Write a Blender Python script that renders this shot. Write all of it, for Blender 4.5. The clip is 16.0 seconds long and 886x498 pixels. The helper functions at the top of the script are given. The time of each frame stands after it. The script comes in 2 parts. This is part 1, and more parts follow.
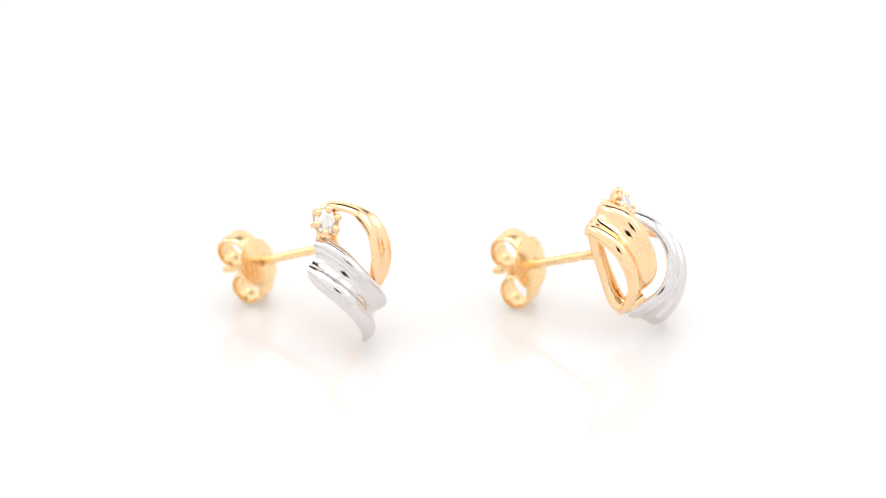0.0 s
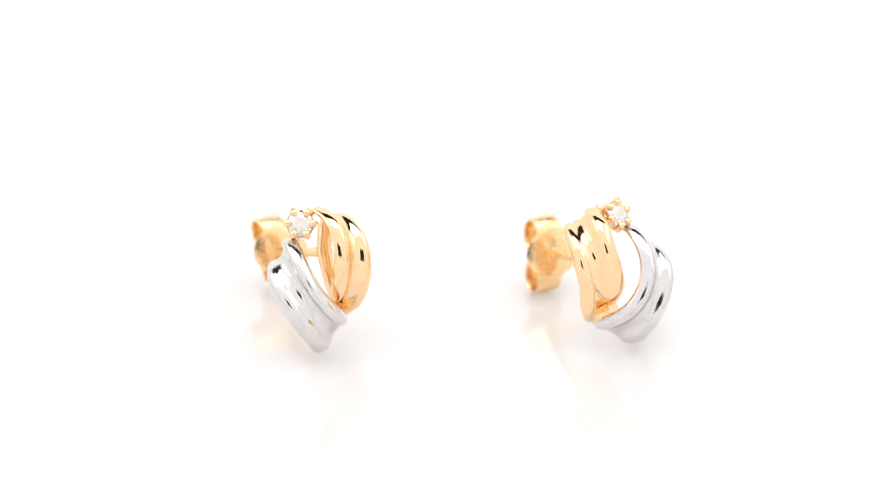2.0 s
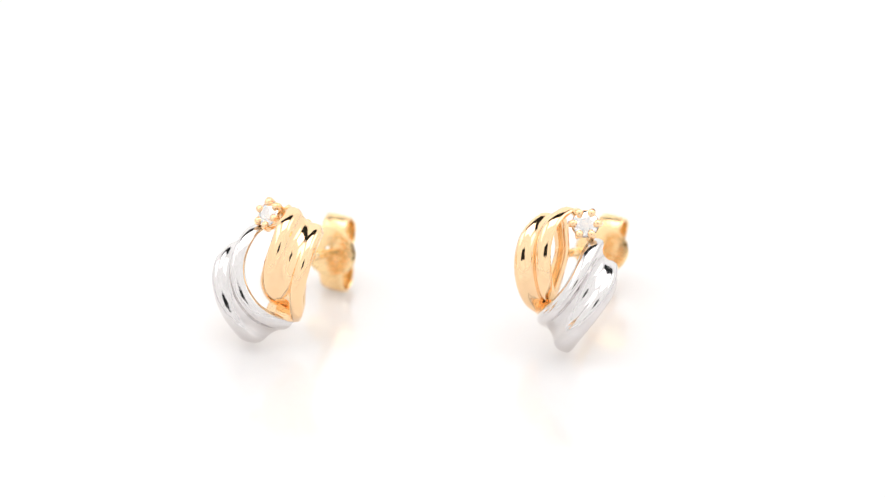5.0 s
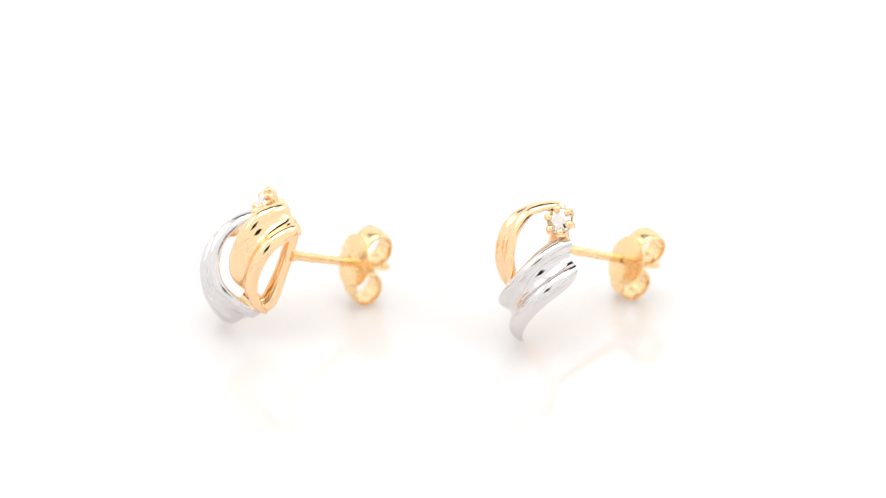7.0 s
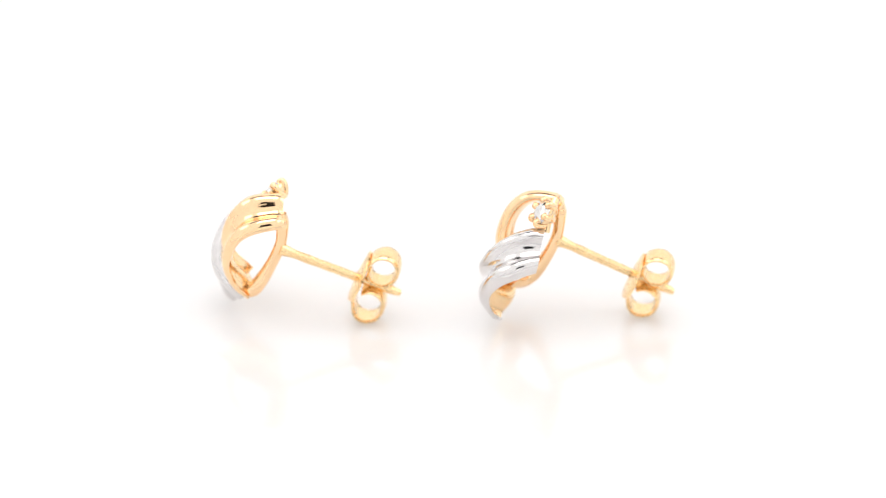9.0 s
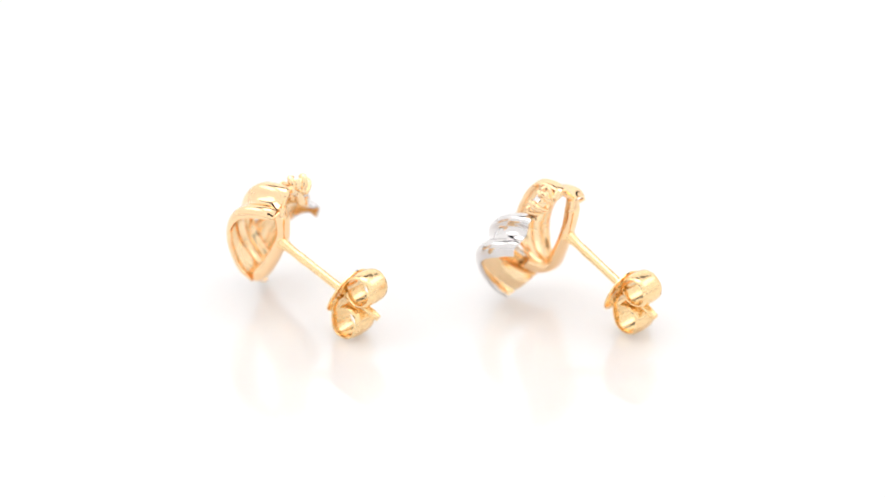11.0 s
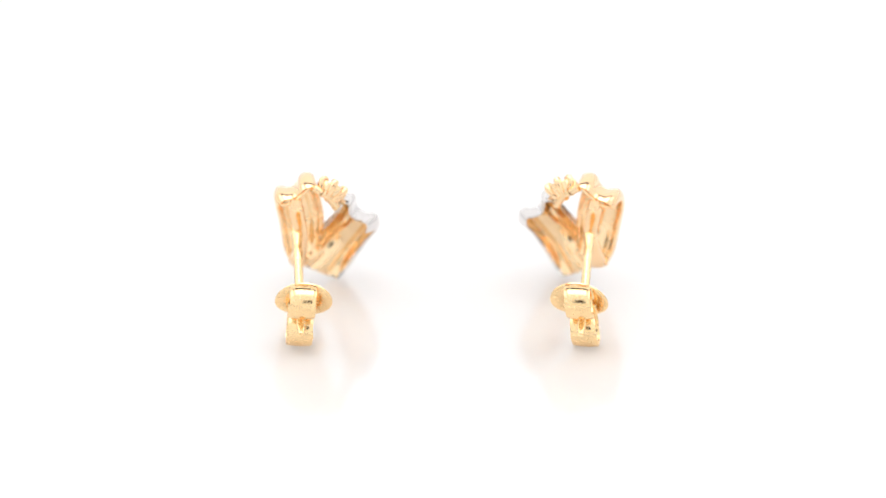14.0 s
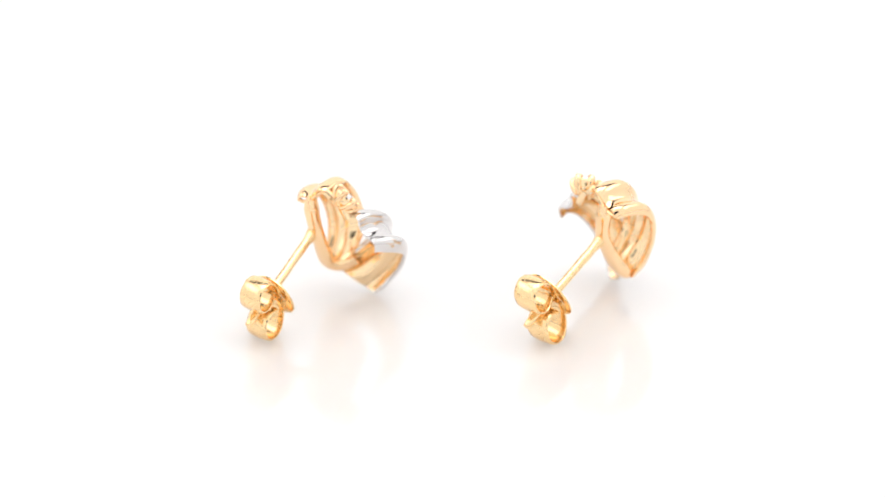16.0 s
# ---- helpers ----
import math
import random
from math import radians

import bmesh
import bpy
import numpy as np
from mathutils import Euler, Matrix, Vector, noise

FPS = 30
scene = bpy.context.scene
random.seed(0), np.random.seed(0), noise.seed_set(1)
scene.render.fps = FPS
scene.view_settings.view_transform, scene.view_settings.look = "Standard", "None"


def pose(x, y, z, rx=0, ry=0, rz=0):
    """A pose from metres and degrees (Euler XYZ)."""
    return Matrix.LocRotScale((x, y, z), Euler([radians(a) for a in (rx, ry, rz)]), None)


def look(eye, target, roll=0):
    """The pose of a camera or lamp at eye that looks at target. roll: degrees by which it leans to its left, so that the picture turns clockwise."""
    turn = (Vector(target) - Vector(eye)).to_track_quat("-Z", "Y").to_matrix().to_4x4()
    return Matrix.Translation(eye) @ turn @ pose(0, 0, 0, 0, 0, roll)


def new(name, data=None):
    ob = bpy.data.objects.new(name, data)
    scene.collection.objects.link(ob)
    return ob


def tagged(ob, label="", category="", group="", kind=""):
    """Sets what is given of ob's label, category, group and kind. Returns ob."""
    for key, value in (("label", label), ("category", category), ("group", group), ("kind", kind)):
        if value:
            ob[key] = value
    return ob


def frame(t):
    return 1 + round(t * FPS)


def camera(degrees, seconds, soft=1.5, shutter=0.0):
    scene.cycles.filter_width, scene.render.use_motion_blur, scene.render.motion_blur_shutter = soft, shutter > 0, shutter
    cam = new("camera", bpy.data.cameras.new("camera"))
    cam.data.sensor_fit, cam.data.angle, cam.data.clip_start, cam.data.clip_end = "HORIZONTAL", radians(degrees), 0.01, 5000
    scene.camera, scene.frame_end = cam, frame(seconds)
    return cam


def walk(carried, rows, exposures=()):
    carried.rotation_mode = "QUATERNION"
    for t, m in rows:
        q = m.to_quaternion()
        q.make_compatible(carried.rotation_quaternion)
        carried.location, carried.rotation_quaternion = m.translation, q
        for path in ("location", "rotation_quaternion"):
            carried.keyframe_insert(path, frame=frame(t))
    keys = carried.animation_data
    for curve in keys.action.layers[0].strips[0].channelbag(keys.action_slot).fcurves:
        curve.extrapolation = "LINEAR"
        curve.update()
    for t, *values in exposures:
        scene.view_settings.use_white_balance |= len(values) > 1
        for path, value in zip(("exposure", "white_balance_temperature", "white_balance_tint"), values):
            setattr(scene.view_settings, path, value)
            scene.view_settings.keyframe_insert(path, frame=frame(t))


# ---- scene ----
MM = 0.001
DEG_PER_S = 17.56           # both stands turn at this steady rate
FRONT_AT = 3.456            # seconds at which both fronts face the camera
AXIS_X = 10.104 * MM        # half the distance between the two turning axes
EYE = (-0.000029, -0.44101, 0.24102)
AIM = (-0.000029, 0.0, 0.005415)

cam = camera(7.476, 16.0, soft=1.1)
cam.data.dof.use_dof = True
cam.data.dof.focus_distance = 0.4948
cam.data.dof.aperture_fstop = 20.0
walk(cam, [(0.0, look(EYE, AIM)), (16.0, look(EYE, AIM))], exposures=[(0.0, 0.0), (16.0, 0.0)])

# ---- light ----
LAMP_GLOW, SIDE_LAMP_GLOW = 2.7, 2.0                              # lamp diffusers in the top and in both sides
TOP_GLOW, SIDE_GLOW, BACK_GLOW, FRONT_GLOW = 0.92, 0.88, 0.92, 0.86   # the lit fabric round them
world = bpy.data.worlds.new("world")
scene.world = world
world.use_nodes = True
world.node_tree.nodes["Background"].inputs["Color"].default_value = (0.9, 0.95, 1.0, 1)
world.node_tree.nodes["Background"].inputs["Strength"].default_value = 0.03


# ---- materials ----
def material(name):
    m = bpy.data.materials.new(name)
    m.use_nodes = True
    return m, m.node_tree.nodes, m.node_tree.links, m.node_tree.nodes["Principled BSDF"]


def metal(name, color, dark, rough, grain=900.0, relief=0.02, tooth=0.01):
    """Polished metal with faint wear: uneven gloss, soft hammering and hairlines."""
    m, nodes, links, bsdf = material(name)
    bsdf.inputs["Metallic"].default_value = 1.0
    coord = nodes.new("ShaderNodeTexCoord")
    broad = nodes.new("ShaderNodeTexNoise")
    broad.inputs["Scale"].default_value = 420.0
    broad.inputs["Detail"].default_value = 3.0
    fine = nodes.new("ShaderNodeTexNoise")
    fine.inputs["Scale"].default_value = grain * 6
    fine.inputs["Detail"].default_value = 5.0
    links.new(coord.outputs["Object"], broad.inputs["Vector"])
    links.new(coord.outputs["Object"], fine.inputs["Vector"])
    mix = nodes.new("ShaderNodeMix")
    mix.data_type = "RGBA"
    mix.inputs["A"].default_value = (*color, 1)
    mix.inputs["B"].default_value = (*dark, 1)
    links.new(broad.outputs["Fac"], mix.inputs["Factor"])
    links.new(mix.outputs["Result"], bsdf.inputs["Base Color"])
    gloss = nodes.new("ShaderNodeMapRange")
    gloss.inputs["From Min"].default_value, gloss.inputs["From Max"].default_value = 0.3, 0.75
    gloss.inputs["To Min"].default_value, gloss.inputs["To Max"].default_value = rough * 0.7, rough * 1.5
    links.new(fine.outputs["Fac"], gloss.inputs["Value"])
    links.new(gloss.outputs["Result"], bsdf.inputs["Roughness"])
    bump = nodes.new("ShaderNodeBump")
    bump.inputs["Strength"].default_value = relief
    bump.inputs["Distance"].default_value = 0.0002
    links.new(broad.outputs["Fac"], bump.inputs["Height"])
    pits = nodes.new("ShaderNodeBump")
    pits.inputs["Strength"].default_value = tooth
    pits.inputs["Distance"].default_value = 0.0002
    links.new(fine.outputs["Fac"], pits.inputs["Height"])
    links.new(bump.outputs["Normal"], pits.inputs["Normal"])
    links.new(pits.outputs["Normal"], bsdf.inputs["Normal"])
    return m


GOLD = metal("polished_gold", (0.97, 0.69, 0.42), (0.955, 0.66, 0.385), 0.06, relief=0.16, tooth=0.03)
GOLD_SATIN = metal("cast_gold", (0.96, 0.73, 0.46), (0.93, 0.675, 0.40), 0.13, relief=0.06)
GOLD_SHEET = metal("sheet_gold", (0.97, 0.71, 0.40), (0.95, 0.67, 0.35), 0.22, relief=0.05)
RHODIUM = metal("rhodium_plate", (0.74, 0.715, 0.71), (0.70, 0.678, 0.672), 0.10, relief=0.08, tooth=0.03)


def stone_material():
    m, nodes, links, bsdf = material("clear_stone")
    bsdf.inputs["Base Color"].default_value = (1.0, 0.97, 0.95, 1)
    bsdf.inputs["Metallic"].default_value = 0.7
    bsdf.inputs["Transmission Weight"].default_value = 1.0
    bsdf.inputs["IOR"].default_value = 1.75
    bsdf.inputs["Roughness"].default_value = 0.015
    return m


STONE = stone_material()


def acrylic_material():
    m, nodes, links, bsdf = material("white_acrylic")
    noise_tex = nodes.new("ShaderNodeTexNoise")
    noise_tex.inputs["Scale"].default_value = 35.0
    noise_tex.inputs["Detail"].default_value = 6.0
    coord = nodes.new("ShaderNodeTexCoord")
    links.new(coord.outputs["Object"], noise_tex.inputs["Vector"])
    ramp = nodes.new("ShaderNodeMapRange")
    ramp.inputs["To Min"].default_value, ramp.inputs["To Max"].default_value = 0.05, 0.09
    links.new(noise_tex.outputs["Fac"], ramp.inputs["Value"])
    links.new(ramp.outputs["Result"], bsdf.inputs["Roughness"])
    bsdf.inputs["Base Color"].default_value = (0.775, 0.765, 0.764, 1)
    bsdf.inputs["IOR"].default_value = 1.9
    bsdf.inputs["Subsurface Weight"].default_value = 1.0
    bsdf.inputs["Subsurface Radius"].default_value = (1.0, 0.97, 0.95)
    bsdf.inputs["Subsurface Scale"].default_value = 0.010
    return m


ACRYLIC = acrylic_material()


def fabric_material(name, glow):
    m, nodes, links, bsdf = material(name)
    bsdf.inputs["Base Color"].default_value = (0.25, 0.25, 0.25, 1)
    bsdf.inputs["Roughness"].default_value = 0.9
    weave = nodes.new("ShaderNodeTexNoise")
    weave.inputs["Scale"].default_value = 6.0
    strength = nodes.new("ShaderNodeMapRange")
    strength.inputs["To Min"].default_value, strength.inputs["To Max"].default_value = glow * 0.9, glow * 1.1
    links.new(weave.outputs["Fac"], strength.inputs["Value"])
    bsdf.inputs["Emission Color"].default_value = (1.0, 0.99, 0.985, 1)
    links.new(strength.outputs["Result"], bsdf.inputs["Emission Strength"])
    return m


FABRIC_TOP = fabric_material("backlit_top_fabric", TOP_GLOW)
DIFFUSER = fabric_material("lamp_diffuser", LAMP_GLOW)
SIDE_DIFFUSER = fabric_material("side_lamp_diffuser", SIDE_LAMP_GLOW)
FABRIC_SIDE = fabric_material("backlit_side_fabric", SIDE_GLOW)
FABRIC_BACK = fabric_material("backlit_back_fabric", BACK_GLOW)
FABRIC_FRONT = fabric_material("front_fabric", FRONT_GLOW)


# ---- mesh helpers ----
def part(name, bm, mats, parent=None, label=""):
    """Links a bmesh as one smooth mesh object under a thing."""
    mesh = bpy.data.meshes.new(name)
    bmesh.ops.recalc_face_normals(bm, faces=bm.faces)
    for f in bm.faces:
        f.smooth = True
    bm.to_mesh(mesh)
    bm.free()
    for mt in mats if isinstance(mats, (list, tuple)) else [mats]:
        mesh.materials.append(mt)
    mesh.set_sharp_from_angle(angle=radians(42))
    ob = new(name, mesh)
    ob.parent = parent
    if label:
        tagged(ob, label)
    return ob


def spline(points, count):
    """Evenly spaced points of a smooth curve through a few control points."""
    p = [Vector(a) for a in points]
    p = [2 * p[0] - p[1], *p, 2 * p[-1] - p[-2]]
    dense = []
    for i in range(1, len(p) - 2):
        for k in range(24):
            t = k / 24
            a, b, c, d = p[i - 1:i + 3]
            dense.append(0.5 * (2 * b + (c - a) * t + (2 * a - 5 * b + 4 * c - d) * t * t + (3 * b - a - 3 * c + d) * t ** 3))
    dense.append(p[-2])
    run = [0.0]
    for a, b in zip(dense, dense[1:]):
        run.append(run[-1] + (b - a).length)
    out = []
    for k in range(count):
        want = run[-1] * k / (count - 1)
        i = min(max(j for j in range(len(run)) if run[j] <= want + 1e-12), len(dense) - 2)
        f = (want - run[i]) / max(run[i + 1] - run[i], 1e-9)
        out.append(dense[i].lerp(dense[i + 1], min(f, 1)))
    return out


# Space of one earring: u across, v up along its back plane, n out of its front, in millimetres,
# with the foot of the pin at the origin. TILT is how far the front leans back on the table.
TILT = radians(24.0)
FOOT = Vector((0.006, -1.70, 5.870))


def put(side, u, v, n):
    """From earring space to the space of its stand, in metres; side -1 mirrors it."""
    x = FOOT.x + u
    y = FOOT.y + v * math.sin(TILT) - n * math.cos(TILT)
    z = FOOT.z + v * math.cos(TILT) + n * math.sin(TILT)
    return Vector((side * x, y, z)) * MM


def tube(bm, path, radii, side, segments=12, flat=1.0, across=None, caps=True):
    """A rod along a path in earring space; flat squeezes it along the given direction's normal."""
    rings = []
    for i, p in enumerate(path):
        t = (path[min(i + 1, len(path) - 1)] - path[max(i - 1, 0)]).normalized()
        a = Vector(across) if across else (Vector((1, 0, 0)) if abs(t.x) < 0.8 else Vector((0, 1, 0)))
        a = (a - t * a.dot(t)).normalized()
        b = t.cross(a)
        r = radii[i] if isinstance(radii, (list, tuple)) else radii
        ring = []
        for k in range(segments):
            w = 2 * math.pi * k / segments
            ca, sa = math.cos(w), math.sin(w)
            if flat != 1.0:
                ca, sa = math.copysign(abs(ca) ** 0.6, ca), math.copysign(abs(sa) ** 0.6, sa)
            ring.append(bm.verts.new(put(side, *(p + a * (r * ca) + b * (r * flat * sa)))))
        rings.append(ring)
    for r0, r1 in zip(rings, rings[1:]):
        for k in range(segments):
            bm.faces.new((r0[k], r0[(k + 1) % segments], r1[(k + 1) % segments], r1[k]))
    if caps:
        bm.faces.new(rings[0][::-1])
        bm.faces.new(rings[-1])


def ball(bm, centre, radius, side, squash=1.0, axis=Vector((0, 0, 1)), segments=12, rows=8):
    """A bead in earring space, squashed along its axis."""
    axis = axis.normalized()
    a = axis.orthogonal().normalized()
    b = axis.cross(a)
    rings = []
    for i in range(1, rows):
        w = math.pi * i / rows
        rings.append([bm.verts.new(put(side, *(centre + axis * (radius * squash * math.cos(w)) + (a * math.cos(g) + b * math.sin(g)) * (radius * math.sin(w)))))
                      for g in (2 * math.pi * k / segments for k in range(segments))])
    top, low = (bm.verts.new(put(side, *(centre + axis * (radius * squash * s)))) for s in (1, -1))
    for r0, r1 in zip(rings, rings[1:]):
        for k in range(segments):
            bm.faces.new((r0[k], r0[(k + 1) % segments], r1[(k + 1) % segments], r1[k]))
    for k in range(segments):
        bm.faces.new((top, rings[0][(k + 1) % segments], rings[0][k]))
        bm.faces.new((low, rings[-1][k], rings[-1][(k + 1) % segments]))


def ribbon(edge_a, edge_b, lobes, side, thick=0.30, bulge=0.0, trim=0.0, fade=0.0, rise=0.0, along=64, wide=32):
    """A fluted sheet-metal ribbon between two edge curves. lobes: (end, height) from edge a to
    edge b, in turn raised and sunk. trim: by how much
    the part beside edge a ends before the last lobe does. fade, rise: how far the flutes flatten at the last and at the first end. Its front takes the first material, its back the second."""
    a, b = spline(edge_a, along), spline(edge_b, along)

    def profile(w):
        start = 0.0
        for end, height in lobes:
            if w <= end + 1e-9:
                return height * max(0.0, math.sin(math.pi * (w - start) / (end - start))) ** (0.8 if height > 0 else 1.0)
            start = end
        return 0.0

    mids = [p.lerp(q, 0.5) for p, q in zip(a, b)]
    base = []
    for i in range(along):
        t = (mids[min(i + 1, along - 1)] - mids[max(i - 1, 0)]).normalized()
        across = (b[i] - a[i]).normalized()
        out = t.cross(across).normalized()
        if out.z < 0 and abs(out.z) > 0.3 or (abs(out.z) <= 0.3 and base and out.dot(base[-1][1]) < 0):
            out = -out
        base.append((i, out))
    # keep the outward side steady along the ribbon
    mid = along // 2
    outs = [o for _, o in base]
    if outs[mid].z < 0:
        outs[mid] = -outs[mid]
    for i in list(range(mid - 1, -1, -1)):
        if outs[i].dot(outs[i + 1]) < 0:
            outs[i] = -outs[i]
    for i in range(mid + 1, along):
        if outs[i].dot(outs[i - 1]) < 0:
            outs[i] = -outs[i]
    grid = []
    for i in range(along):
        row = []
        for k in range(wide + 1):
            w = k / wide
            step = min(max((w - lobes[1][0] + 0.10) / 0.16, 0.0), 1.0)
            back_by = trim * (1 - step * step * (3 - 2 * step)) * i
            j = min(int(i - back_by), along - 2)
            far = b[j].lerp(b[j + 1], i - back_by - j)
            row.append(a[i].lerp(far, w) + outs[i] * (profile(w) + bulge * math.sin(math.pi * w)) * (1 - fade * max(0.0, 1 - (along - 1 - i) / 14) ** 2) * (1 - rise * max(0.0, 1 - i / 10) ** 2))
        grid.append(row)
    bm = bmesh.new()
    rings = []
    for i in range(along):
        front, back = [], []
        for k in range(wide + 1):
            du = grid[i][min(k + 1, wide)] - grid[i][max(k - 1, 0)]
            dv = grid[min(i + 1, along - 1)][k] - grid[max(i - 1, 0)][k]
            nrm = du.cross(dv).normalized()
            if nrm.dot(outs[i]) < 0:
                nrm = -nrm
            front.append(grid[i][k])
            back.append(grid[i][k] - nrm * thick * (1 - 0.55 * max(0.0, 1 - min(i, along - 1 - i) / 6) ** 2))
        ea = (front[0] - front[1]).normalized() * (thick * 0.35)
        eb = (front[-1] - front[-2]).normalized() * (thick * 0.35)
        loop = front + [(front[-1] * 0.75 + back[-1] * 0.25) + eb, (front[-1] * 0.25 + back[-1] * 0.75) + eb * 0.9]
        loop += back[::-1] + [(front[0] * 0.25 + back[0] * 0.75) + ea * 0.9, (front[0] * 0.75 + back[0] * 0.25) + ea]
        rings.append([bm.verts.new(put(side, *p)) for p in loop])
    n = len(rings[0])
    for r0, r1 in zip(rings, rings[1:]):
        for k in range(n):
            f = bm.faces.new((r0[k], r0[(k + 1) % n], r1[(k + 1) % n], r1[k]))
            f.material_index = 1 if wide + 3 <= k <= 2 * wide + 2 else 0
    for ring in (rings[0], rings[-1]):
        f0, b0 = ring[:wide + 1], ring[wide + 3:2 * wide + 4][::-1]
        for k in range(wide):
            bm.faces.new((f0[k], f0[k + 1], b0[k + 1], b0[k]))
        bm.faces.new((ring[wide], ring[wide + 1], ring[wide + 2], ring[wide + 3]))
        bm.faces.new((ring[-1], ring[0], ring[-3], ring[-2]))
    return bm


# ---- setting ----
def acrylic_sheet():
    """The white acrylic sheet on which both stand, with eased edges."""
    bm = bmesh.new()
    bmesh.ops.create_cube(bm, size=1.0)
    for v in bm.verts:
        v.co = Vector((v.co.x * 0.68, v.co.y * 0.73 - 0.005, (v.co.z - 0.5) * 0.015 - 0.00008))
    bmesh.ops.bevel(bm, geom=bm.edges[:], offset=0.0006, segments=2, affect="EDGES")
    ob = part("floor", bm, ACRYLIC)
    return tagged(ob, "glossy white acrylic sheet inside the light tent", "tabletop", kind="structure")


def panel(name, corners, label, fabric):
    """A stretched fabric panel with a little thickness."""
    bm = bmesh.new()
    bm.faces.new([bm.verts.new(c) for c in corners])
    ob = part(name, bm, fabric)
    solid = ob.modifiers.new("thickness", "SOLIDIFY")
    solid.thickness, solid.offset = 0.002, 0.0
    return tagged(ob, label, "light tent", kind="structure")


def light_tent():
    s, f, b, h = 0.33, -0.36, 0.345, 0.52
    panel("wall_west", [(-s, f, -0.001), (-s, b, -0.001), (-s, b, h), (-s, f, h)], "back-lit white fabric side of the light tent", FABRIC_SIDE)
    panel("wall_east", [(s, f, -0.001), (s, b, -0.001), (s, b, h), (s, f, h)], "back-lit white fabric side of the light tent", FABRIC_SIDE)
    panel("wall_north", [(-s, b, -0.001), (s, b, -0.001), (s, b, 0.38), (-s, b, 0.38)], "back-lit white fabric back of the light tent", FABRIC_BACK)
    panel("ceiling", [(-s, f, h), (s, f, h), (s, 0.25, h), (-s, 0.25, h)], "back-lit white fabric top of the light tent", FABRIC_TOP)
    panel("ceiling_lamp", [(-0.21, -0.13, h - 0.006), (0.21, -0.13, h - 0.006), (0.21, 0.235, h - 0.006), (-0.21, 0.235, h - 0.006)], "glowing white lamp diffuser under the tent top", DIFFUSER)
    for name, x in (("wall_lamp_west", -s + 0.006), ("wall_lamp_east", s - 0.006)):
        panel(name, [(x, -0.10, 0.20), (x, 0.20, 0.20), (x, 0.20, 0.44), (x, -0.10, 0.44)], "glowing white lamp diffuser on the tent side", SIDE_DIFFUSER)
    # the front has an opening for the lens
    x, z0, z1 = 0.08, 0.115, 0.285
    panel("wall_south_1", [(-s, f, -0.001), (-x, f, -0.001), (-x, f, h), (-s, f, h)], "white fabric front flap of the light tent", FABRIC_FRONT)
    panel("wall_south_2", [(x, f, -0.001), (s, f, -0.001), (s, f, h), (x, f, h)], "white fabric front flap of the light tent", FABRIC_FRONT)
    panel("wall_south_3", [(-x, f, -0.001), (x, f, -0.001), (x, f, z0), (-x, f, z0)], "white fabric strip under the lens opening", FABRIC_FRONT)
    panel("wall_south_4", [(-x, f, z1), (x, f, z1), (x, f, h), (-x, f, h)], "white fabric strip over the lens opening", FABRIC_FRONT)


acrylic_sheet()
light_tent()


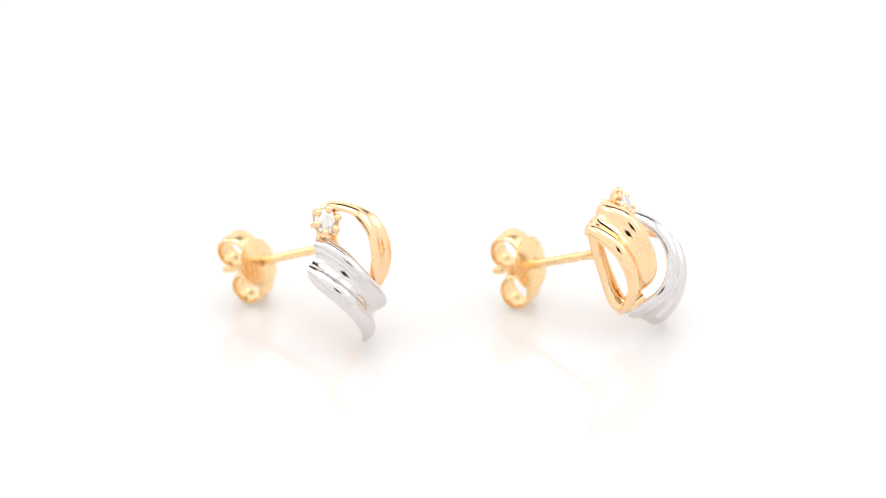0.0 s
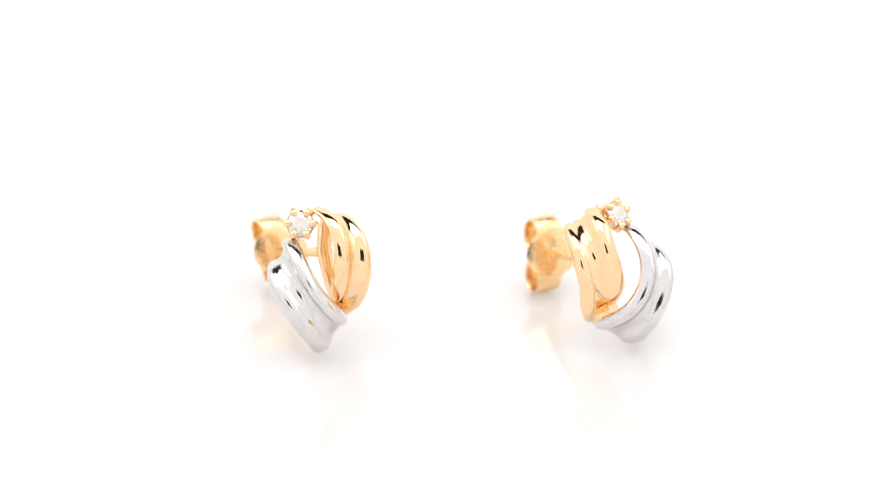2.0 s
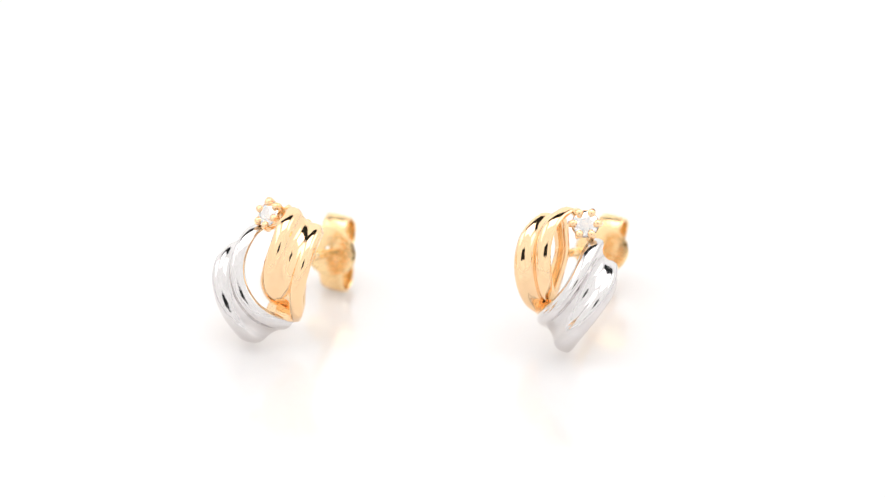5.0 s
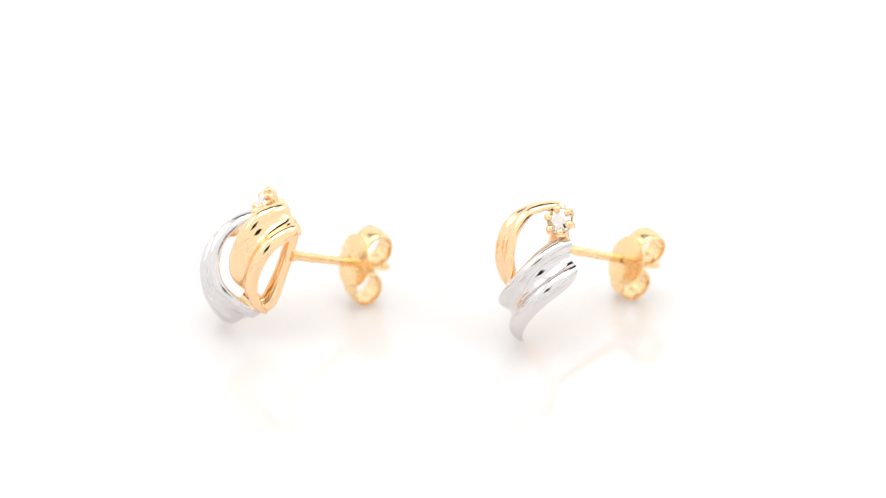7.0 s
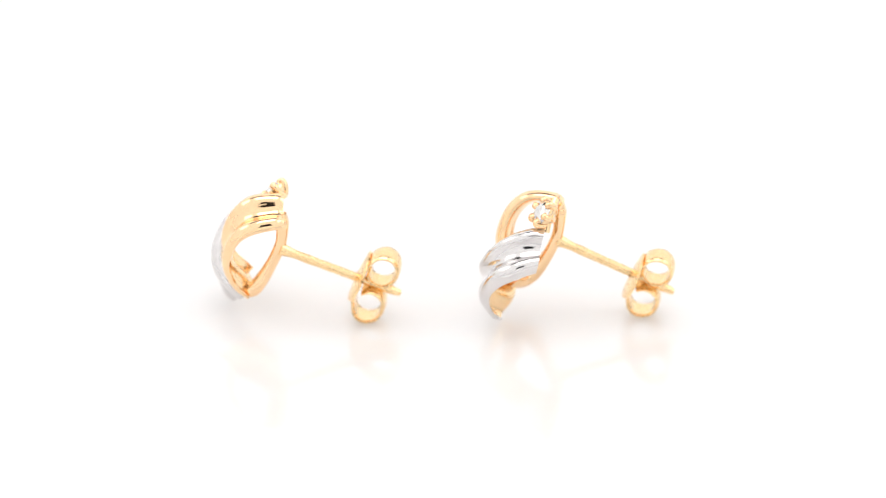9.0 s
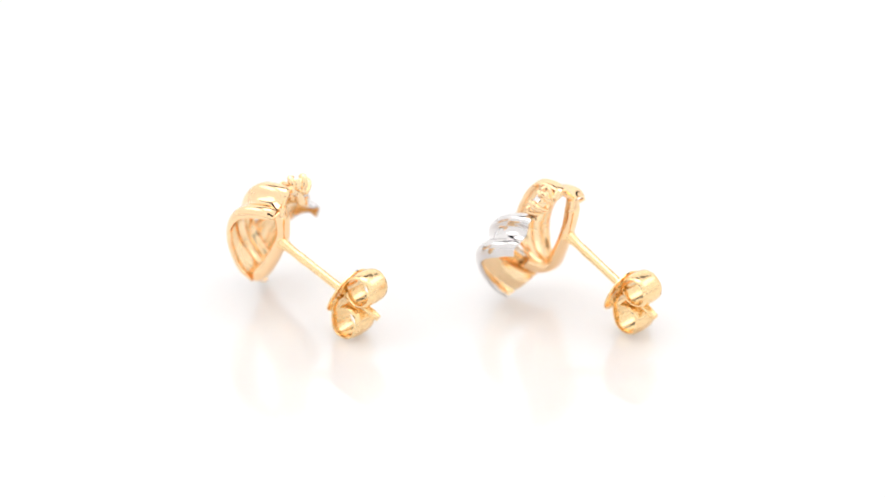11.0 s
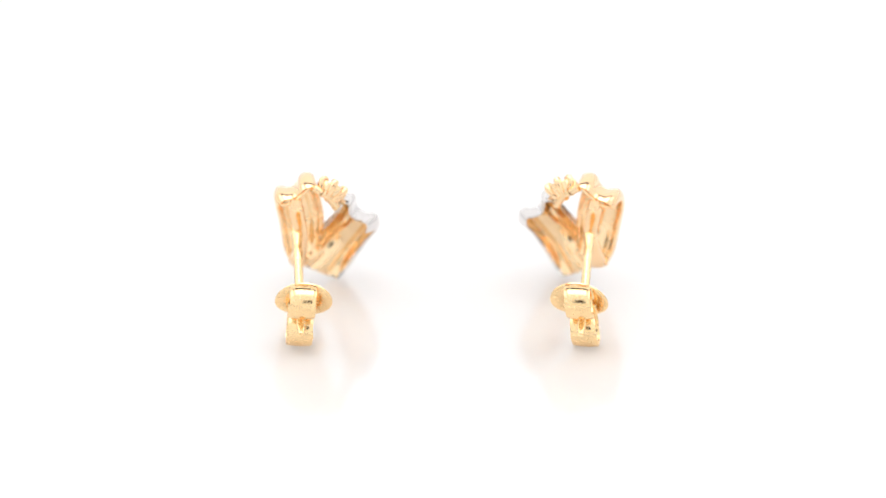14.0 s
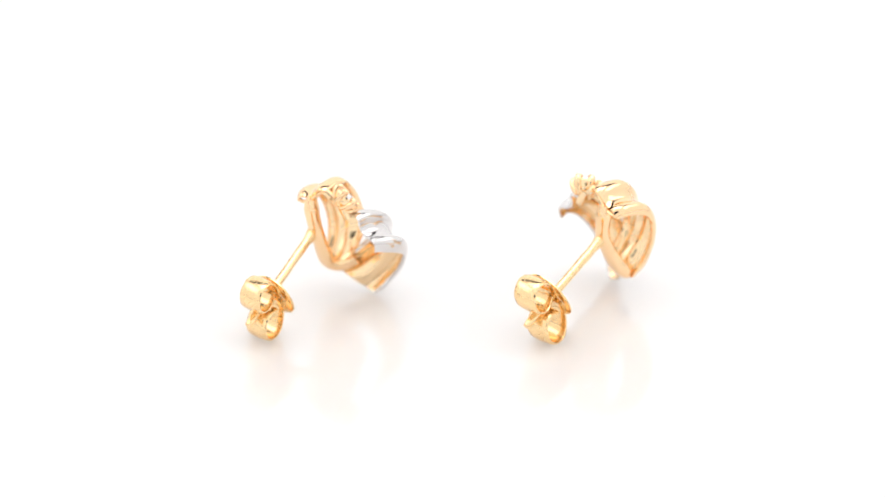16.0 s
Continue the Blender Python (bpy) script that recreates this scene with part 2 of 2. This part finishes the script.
# ---- the earrings ----
def stone_and_setting(side, earring):
    centre = Vector((-1.68, 2.62, 2.24))
    big = 1.12
    face = Vector((-0.38, 0.25, 0.90)).normalized()
    a = face.cross(Vector((0, 1, 0))).normalized()
    b = face.cross(a)
    # brilliant cut
    bm = bmesh.new()
    def ring(r, h, count, turn=0.0):
        return [bm.verts.new(put(side, *(centre + face * (h * big) + (a * math.cos(g) + b * math.sin(g)) * (r * big))))
                for g in (2 * math.pi * (k + turn) / count for k in range(count))]
    table, crown = ring(0.42, 0.32, 8), ring(0.68, 0.20, 8, 0.5)
    girdle, girdle_low = ring(0.86, 0.03, 16), ring(0.86, -0.02, 16)
    pav = ring(0.45, -0.31, 8, 0.5)
    culet = bm.verts.new(put(side, *(centre + face * -0.66)))
    bm.faces.new(table)
    for k in range(8):
        n = (k + 1) % 8
        bm.faces.new((table[k], table[n], crown[k]))
        bm.faces.new((table[n], crown[n], girdle[2 * n], crown[k]))
        bm.faces.new((crown[k], girdle[2 * k], girdle[2 * k + 1]))
        bm.faces.new((crown[k], girdle[2 * k + 1], girdle[(2 * k + 2) % 16]))
        bm.faces.new((pav[k], girdle_low[2 * k + 1], girdle_low[2 * k]))
        bm.faces.new((pav[k], girdle_low[(2 * k + 2) % 16], girdle_low[2 * k + 1]))
        bm.faces.new((girdle_low[2 * n], pav[k], culet, pav[n]))
    for k in range(16):
        bm.faces.new((girdle[k], girdle[(k + 1) % 16], girdle_low[(k + 1) % 16], girdle_low[k]))
    stone = part("stone", bm, STONE, earring, "small round brilliant-cut clear stone")
    stone.data.set_sharp_from_angle(angle=radians(1))
    # basket
    bm = bmesh.new()
    outline = ((0.40, -0.78), (0.54, -0.74), (0.76, -0.46), (0.92, -0.10), (0.90, 0.03), (0.72, -0.26), (0.50, -0.58), (0.30, -0.70))
    rings = [ring_verts(bm, side, centre, face, a, b, r * big, h * big, 24) for r, h in outline]
    for r0, r1 in zip(rings, rings[1:] + rings[:1]):
        for k in range(24):
            bm.faces.new((r0[k], r0[(k + 1) % 24], r1[(k + 1) % 24], r1[k]))
    part("basket", bm, GOLD_SATIN, earring, "yellow gold basket holding the stone")
    for k in range(6):
        g = 2 * math.pi * (k - 0.18) / 6
        d = a * math.cos(g) + b * math.sin(g)
        bm = bmesh.new()
        path = spline([centre + face * -0.82 + d * 0.56, centre + face * -0.38 + d * 0.90, centre + face * 0.05 + d * 1.06, centre + face * 0.25 + d * 1.02], 7)
        tube(bm, path, [0.21, 0.23, 0.24, 0.25, 0.25, 0.25, 0.22], side, 10)
        ball(bm, centre + face * 0.24 + d * 0.90, 0.29, side, 0.66, face)
        part("prong", bm, GOLD, earring)
    # solder necks that join the basket to the two bands
    foot = centre + face * -0.72
    bm = bmesh.new()
    tube(bm, spline([foot + Vector((0, 0.1, 0)), foot.lerp(Vector((-2.02, 1.45, 1.40)), 0.55), Vector((-2.02, 1.40, 1.35))], 10), 0.32, side, 10)
    tube(bm, spline([foot + Vector((-0.1, 0, 0)), foot.lerp(Vector((-0.34, 3.36, 1.62)), 0.6), Vector((-0.30, 3.36, 1.62))], 10), 0.32, side, 10)
    part("neck", bm, GOLD_SATIN, earring)


def ring_verts(bm, side, centre, face, a, b, r, h, count):
    return [bm.verts.new(put(side, *(centre + face * h + (a * math.cos(g) + b * math.sin(g)) * r)))
            for g in (2 * math.pi * k / count for k in range(count))]


def skew(side, n):
    """Both pins are bent a little to the same hand, so the pair is not a true mirror image."""
    return side * (0.17 - 0.40 * max(0.0, -n) / 6.1)


def clutch(side, earring):
    holder = bmesh.new()
    # oval plate with rounded rim, slightly dished
    n0 = -6.02
    twist = -0.12
    rings = []
    for scale, dn in ((0.16, 0.10), (0.5, 0.06), (0.9, 0.0), (1.0, -0.06), (1.0, -0.18), (0.94, -0.24), (0.5, -0.20), (0.16, -0.16)):
        rings.append([holder.verts.new(put(side, skew(side, n0) + 2.12 * scale * math.cos(g) + twist * 1.86 * scale * math.sin(g), 1.86 * scale * math.sin(g), n0 + dn - 0.24 * scale * scale * math.cos(g) ** 2))
                      for g in (2 * math.pi * k / 40 for k in range(40))])
    for r0, r1 in zip(rings, rings[1:] + rings[:1]):
        for k in range(40):
            holder.faces.new((r0[k], r0[(k + 1) % 40], r1[(k + 1) % 40], r1[k]))
    plate = part("clutch_plate", holder, GOLD_SHEET, earring, "winged gold plate of the butterfly clutch")
    # two scrolls of folded strip
    for up in (1, -1):
        bm = bmesh.new()
        c_v, c_n, r_v, r_n = (1.37, -7.50, 1.14, 1.09) if up > 0 else (1.62, -7.68, 1.18, 1.08)
        centre = Vector((0, up * c_v, c_n))
        path = [Vector((0, up * v, n0 - 0.30)) for v in (0.35, 0.80, 1.25)]
        for k in range(21):
            w = radians(26 + k * 14.7)
            path.append(centre + Vector((0, up * r_v * math.sin(w), r_n * math.cos(w))))
        path = spline(path, 44)
        rings = []
        for i, p in enumerate(path):
            t = (path[min(i + 1, 43)] - path[max(i - 1, 0)]).normalized()
            o = Vector((1, 0, 0)).cross(t)
            if o.dot(p - centre) < 0:
                o = -o
            half = 0.97 - 0.10 * max(0, i - 30) / 13 + 0.015 * math.sin(i * 0.9)
            ring = []
            for x in (-1.0, -0.9, -0.6, -0.2, 0.2, 0.6, 0.9, 1.0):
                ring.append(p + Vector((x * half, 0, 0)) + o * (0.09 * (1 - x * x) + (0.10 if abs(x) < 0.95 else 0.03)))
            for x in (1.0, 0.9, 0.4, -0.4, -0.9, -1.0):
                ring.append(p + Vector((x * half, 0, 0)) + o * (0.07 * (1 - x * x) - (0.13 if abs(x) < 0.95 else 0.07)))
            rings.append([bm.verts.new(put(side, q.x + 0.15 + skew(side, q.z) + twist * q.y, q.y, q.z)) for q in ring])
        for r0, r1 in zip(rings, rings[1:]):
            for k in range(14):
                bm.faces.new((r0[k], r0[(k + 1) % 14], r1[(k + 1) % 14], r1[k]))
        bm.faces.new(rings[0][::-1])
        bm.faces.new(rings[-1])
        part("scroll", bm, GOLD_SHEET, plate)


def earring(side):
    root = new("earring")
    tagged(root, "two-tone gold stud earring, fluted yellow and white bands with stone" , "earring", "pair of earrings on the table")
    gold = ribbon(
        [(-0.34, 3.44, 1.60), (-0.30, 3.35, 2.10), (-0.10, 2.37, 3.70), (-0.13, 0.76, 4.30), (-0.40, -0.91, 4.20), (-0.64, -2.15, 3.72), (-0.69, -2.78, 3.05), (-0.66, -3.12, 2.1), (-0.58, -3.40, 1.15)],
        [(2.20, 2.14, 0.72), (2.58, 1.98, 1.4), (2.92, 0.65, 2.92), (2.88, -0.97, 3.35), (2.60, -2.65, 2.95), (2.22, -4.08, 1.72), (1.60, -4.74, 0.60)],
        [(0.37, 0.34), (0.68, -0.20), (1.0, 0.32)], side, 0.34, 0.17, 0.04, 0.0, 0.4)
    part("gold_band", gold, [GOLD, GOLD_SATIN], root, "polished fluted yellow gold band")
    white = ribbon(
        [(-2.10, 1.64, 1.58), (-2.17, 1.36, 2.38), (-2.20, 0.33, 3.40), (-2.07, -0.92, 4.0), (-1.66, -2.16, 4.2), (-0.92, -3.32, 4.05), (0.09, -4.21, 3.2), (1.25, -4.78, 0.8)],
        [(-4.24, -0.80, 0.84), (-4.90, -1.60, 1.95), (-4.86, -2.70, 2.84), (-4.20, -4.22, 3.16), (-3.24, -5.70, 2.80), (-2.24, -6.84, 1.93), (-1.64, -7.07, 1.27)],
        [(0.32, 0.47), (0.63, -0.22), (1.0, 0.41)], side, 0.36, 0.34, 0.0, 0.42)
    part("silver_band", white, [RHODIUM, GOLD_SATIN], root, "fluted white band, rhodium plated, gold inside")
    bm = bmesh.new()
    bar = spline([(0.84, 2.60, 1.12), (0.88, 2.30, 0.94), (0.84, 1.6, 0.62), (0.62, 0.0, 0.17), (0.78, -2.2, 0.18), (1.02, -3.75, 0.42), (0.84, -4.30, 0.84), (0.25, -4.32, 1.40), (-0.20, -4.15, 1.95)], 44)
    tube(bm, bar, [0.58 - 0.08 * min(k, 10) / 10 + 0.22 * max(0, k - 20) / 23 - 0.05 * max(0, 4 - k) for k in range(44)], side, 16, 0.86, (1, 0, 0))
    part("back_bar", bm, GOLD, root, "flat gold bar along the back")
    bm = bmesh.new()
    tube(bm, spline([(2.10, 2.10, 0.90), (1.55, 2.22, 0.80), (0.95, 2.48, 0.98), (0.45, 2.84, 1.32), (-0.22, 3.36, 1.70)], 24), [0.10] + [0.15] * 22 + [0.10], side, 12)
    part("cross_bar", bm, GOLD, root, "short gold bar across the top end of the band")
    bm = bmesh.new()
    pin = [Vector((0.72 - 0.62 * k / 24, -0.12 + 0.10 * k / 24, 0.05 - 9.50 * k / 24)) for k in range(25)]
    pin = [p + Vector((skew(side, p.z), 0, 0)) for p in pin]
    tube(bm, pin, [0.50, 0.44, 0.37, 0.33, 0.33, 0.36, 0.35] + [0.33] * 14 + [0.31, 0.33, 0.31, 0.24], side, 16)
    part("post", bm, GOLD_SHEET, root, "straight gold pin")
    stone_and_setting(side, root)
    clutch(side, root)
    return root


left_earring = earring(1)
right_earring = earring(-1)


def motions():
    for thing, side in ((left_earring, -1), (right_earring, 1)):
        rows = []
        for k in range(33):
            t = k * 0.5
            rows.append((t, pose(side * AXIS_X, 0, 0, 0, 0, -DEG_PER_S * (t - FRONT_AT))))
        walk(thing, rows)


motions()
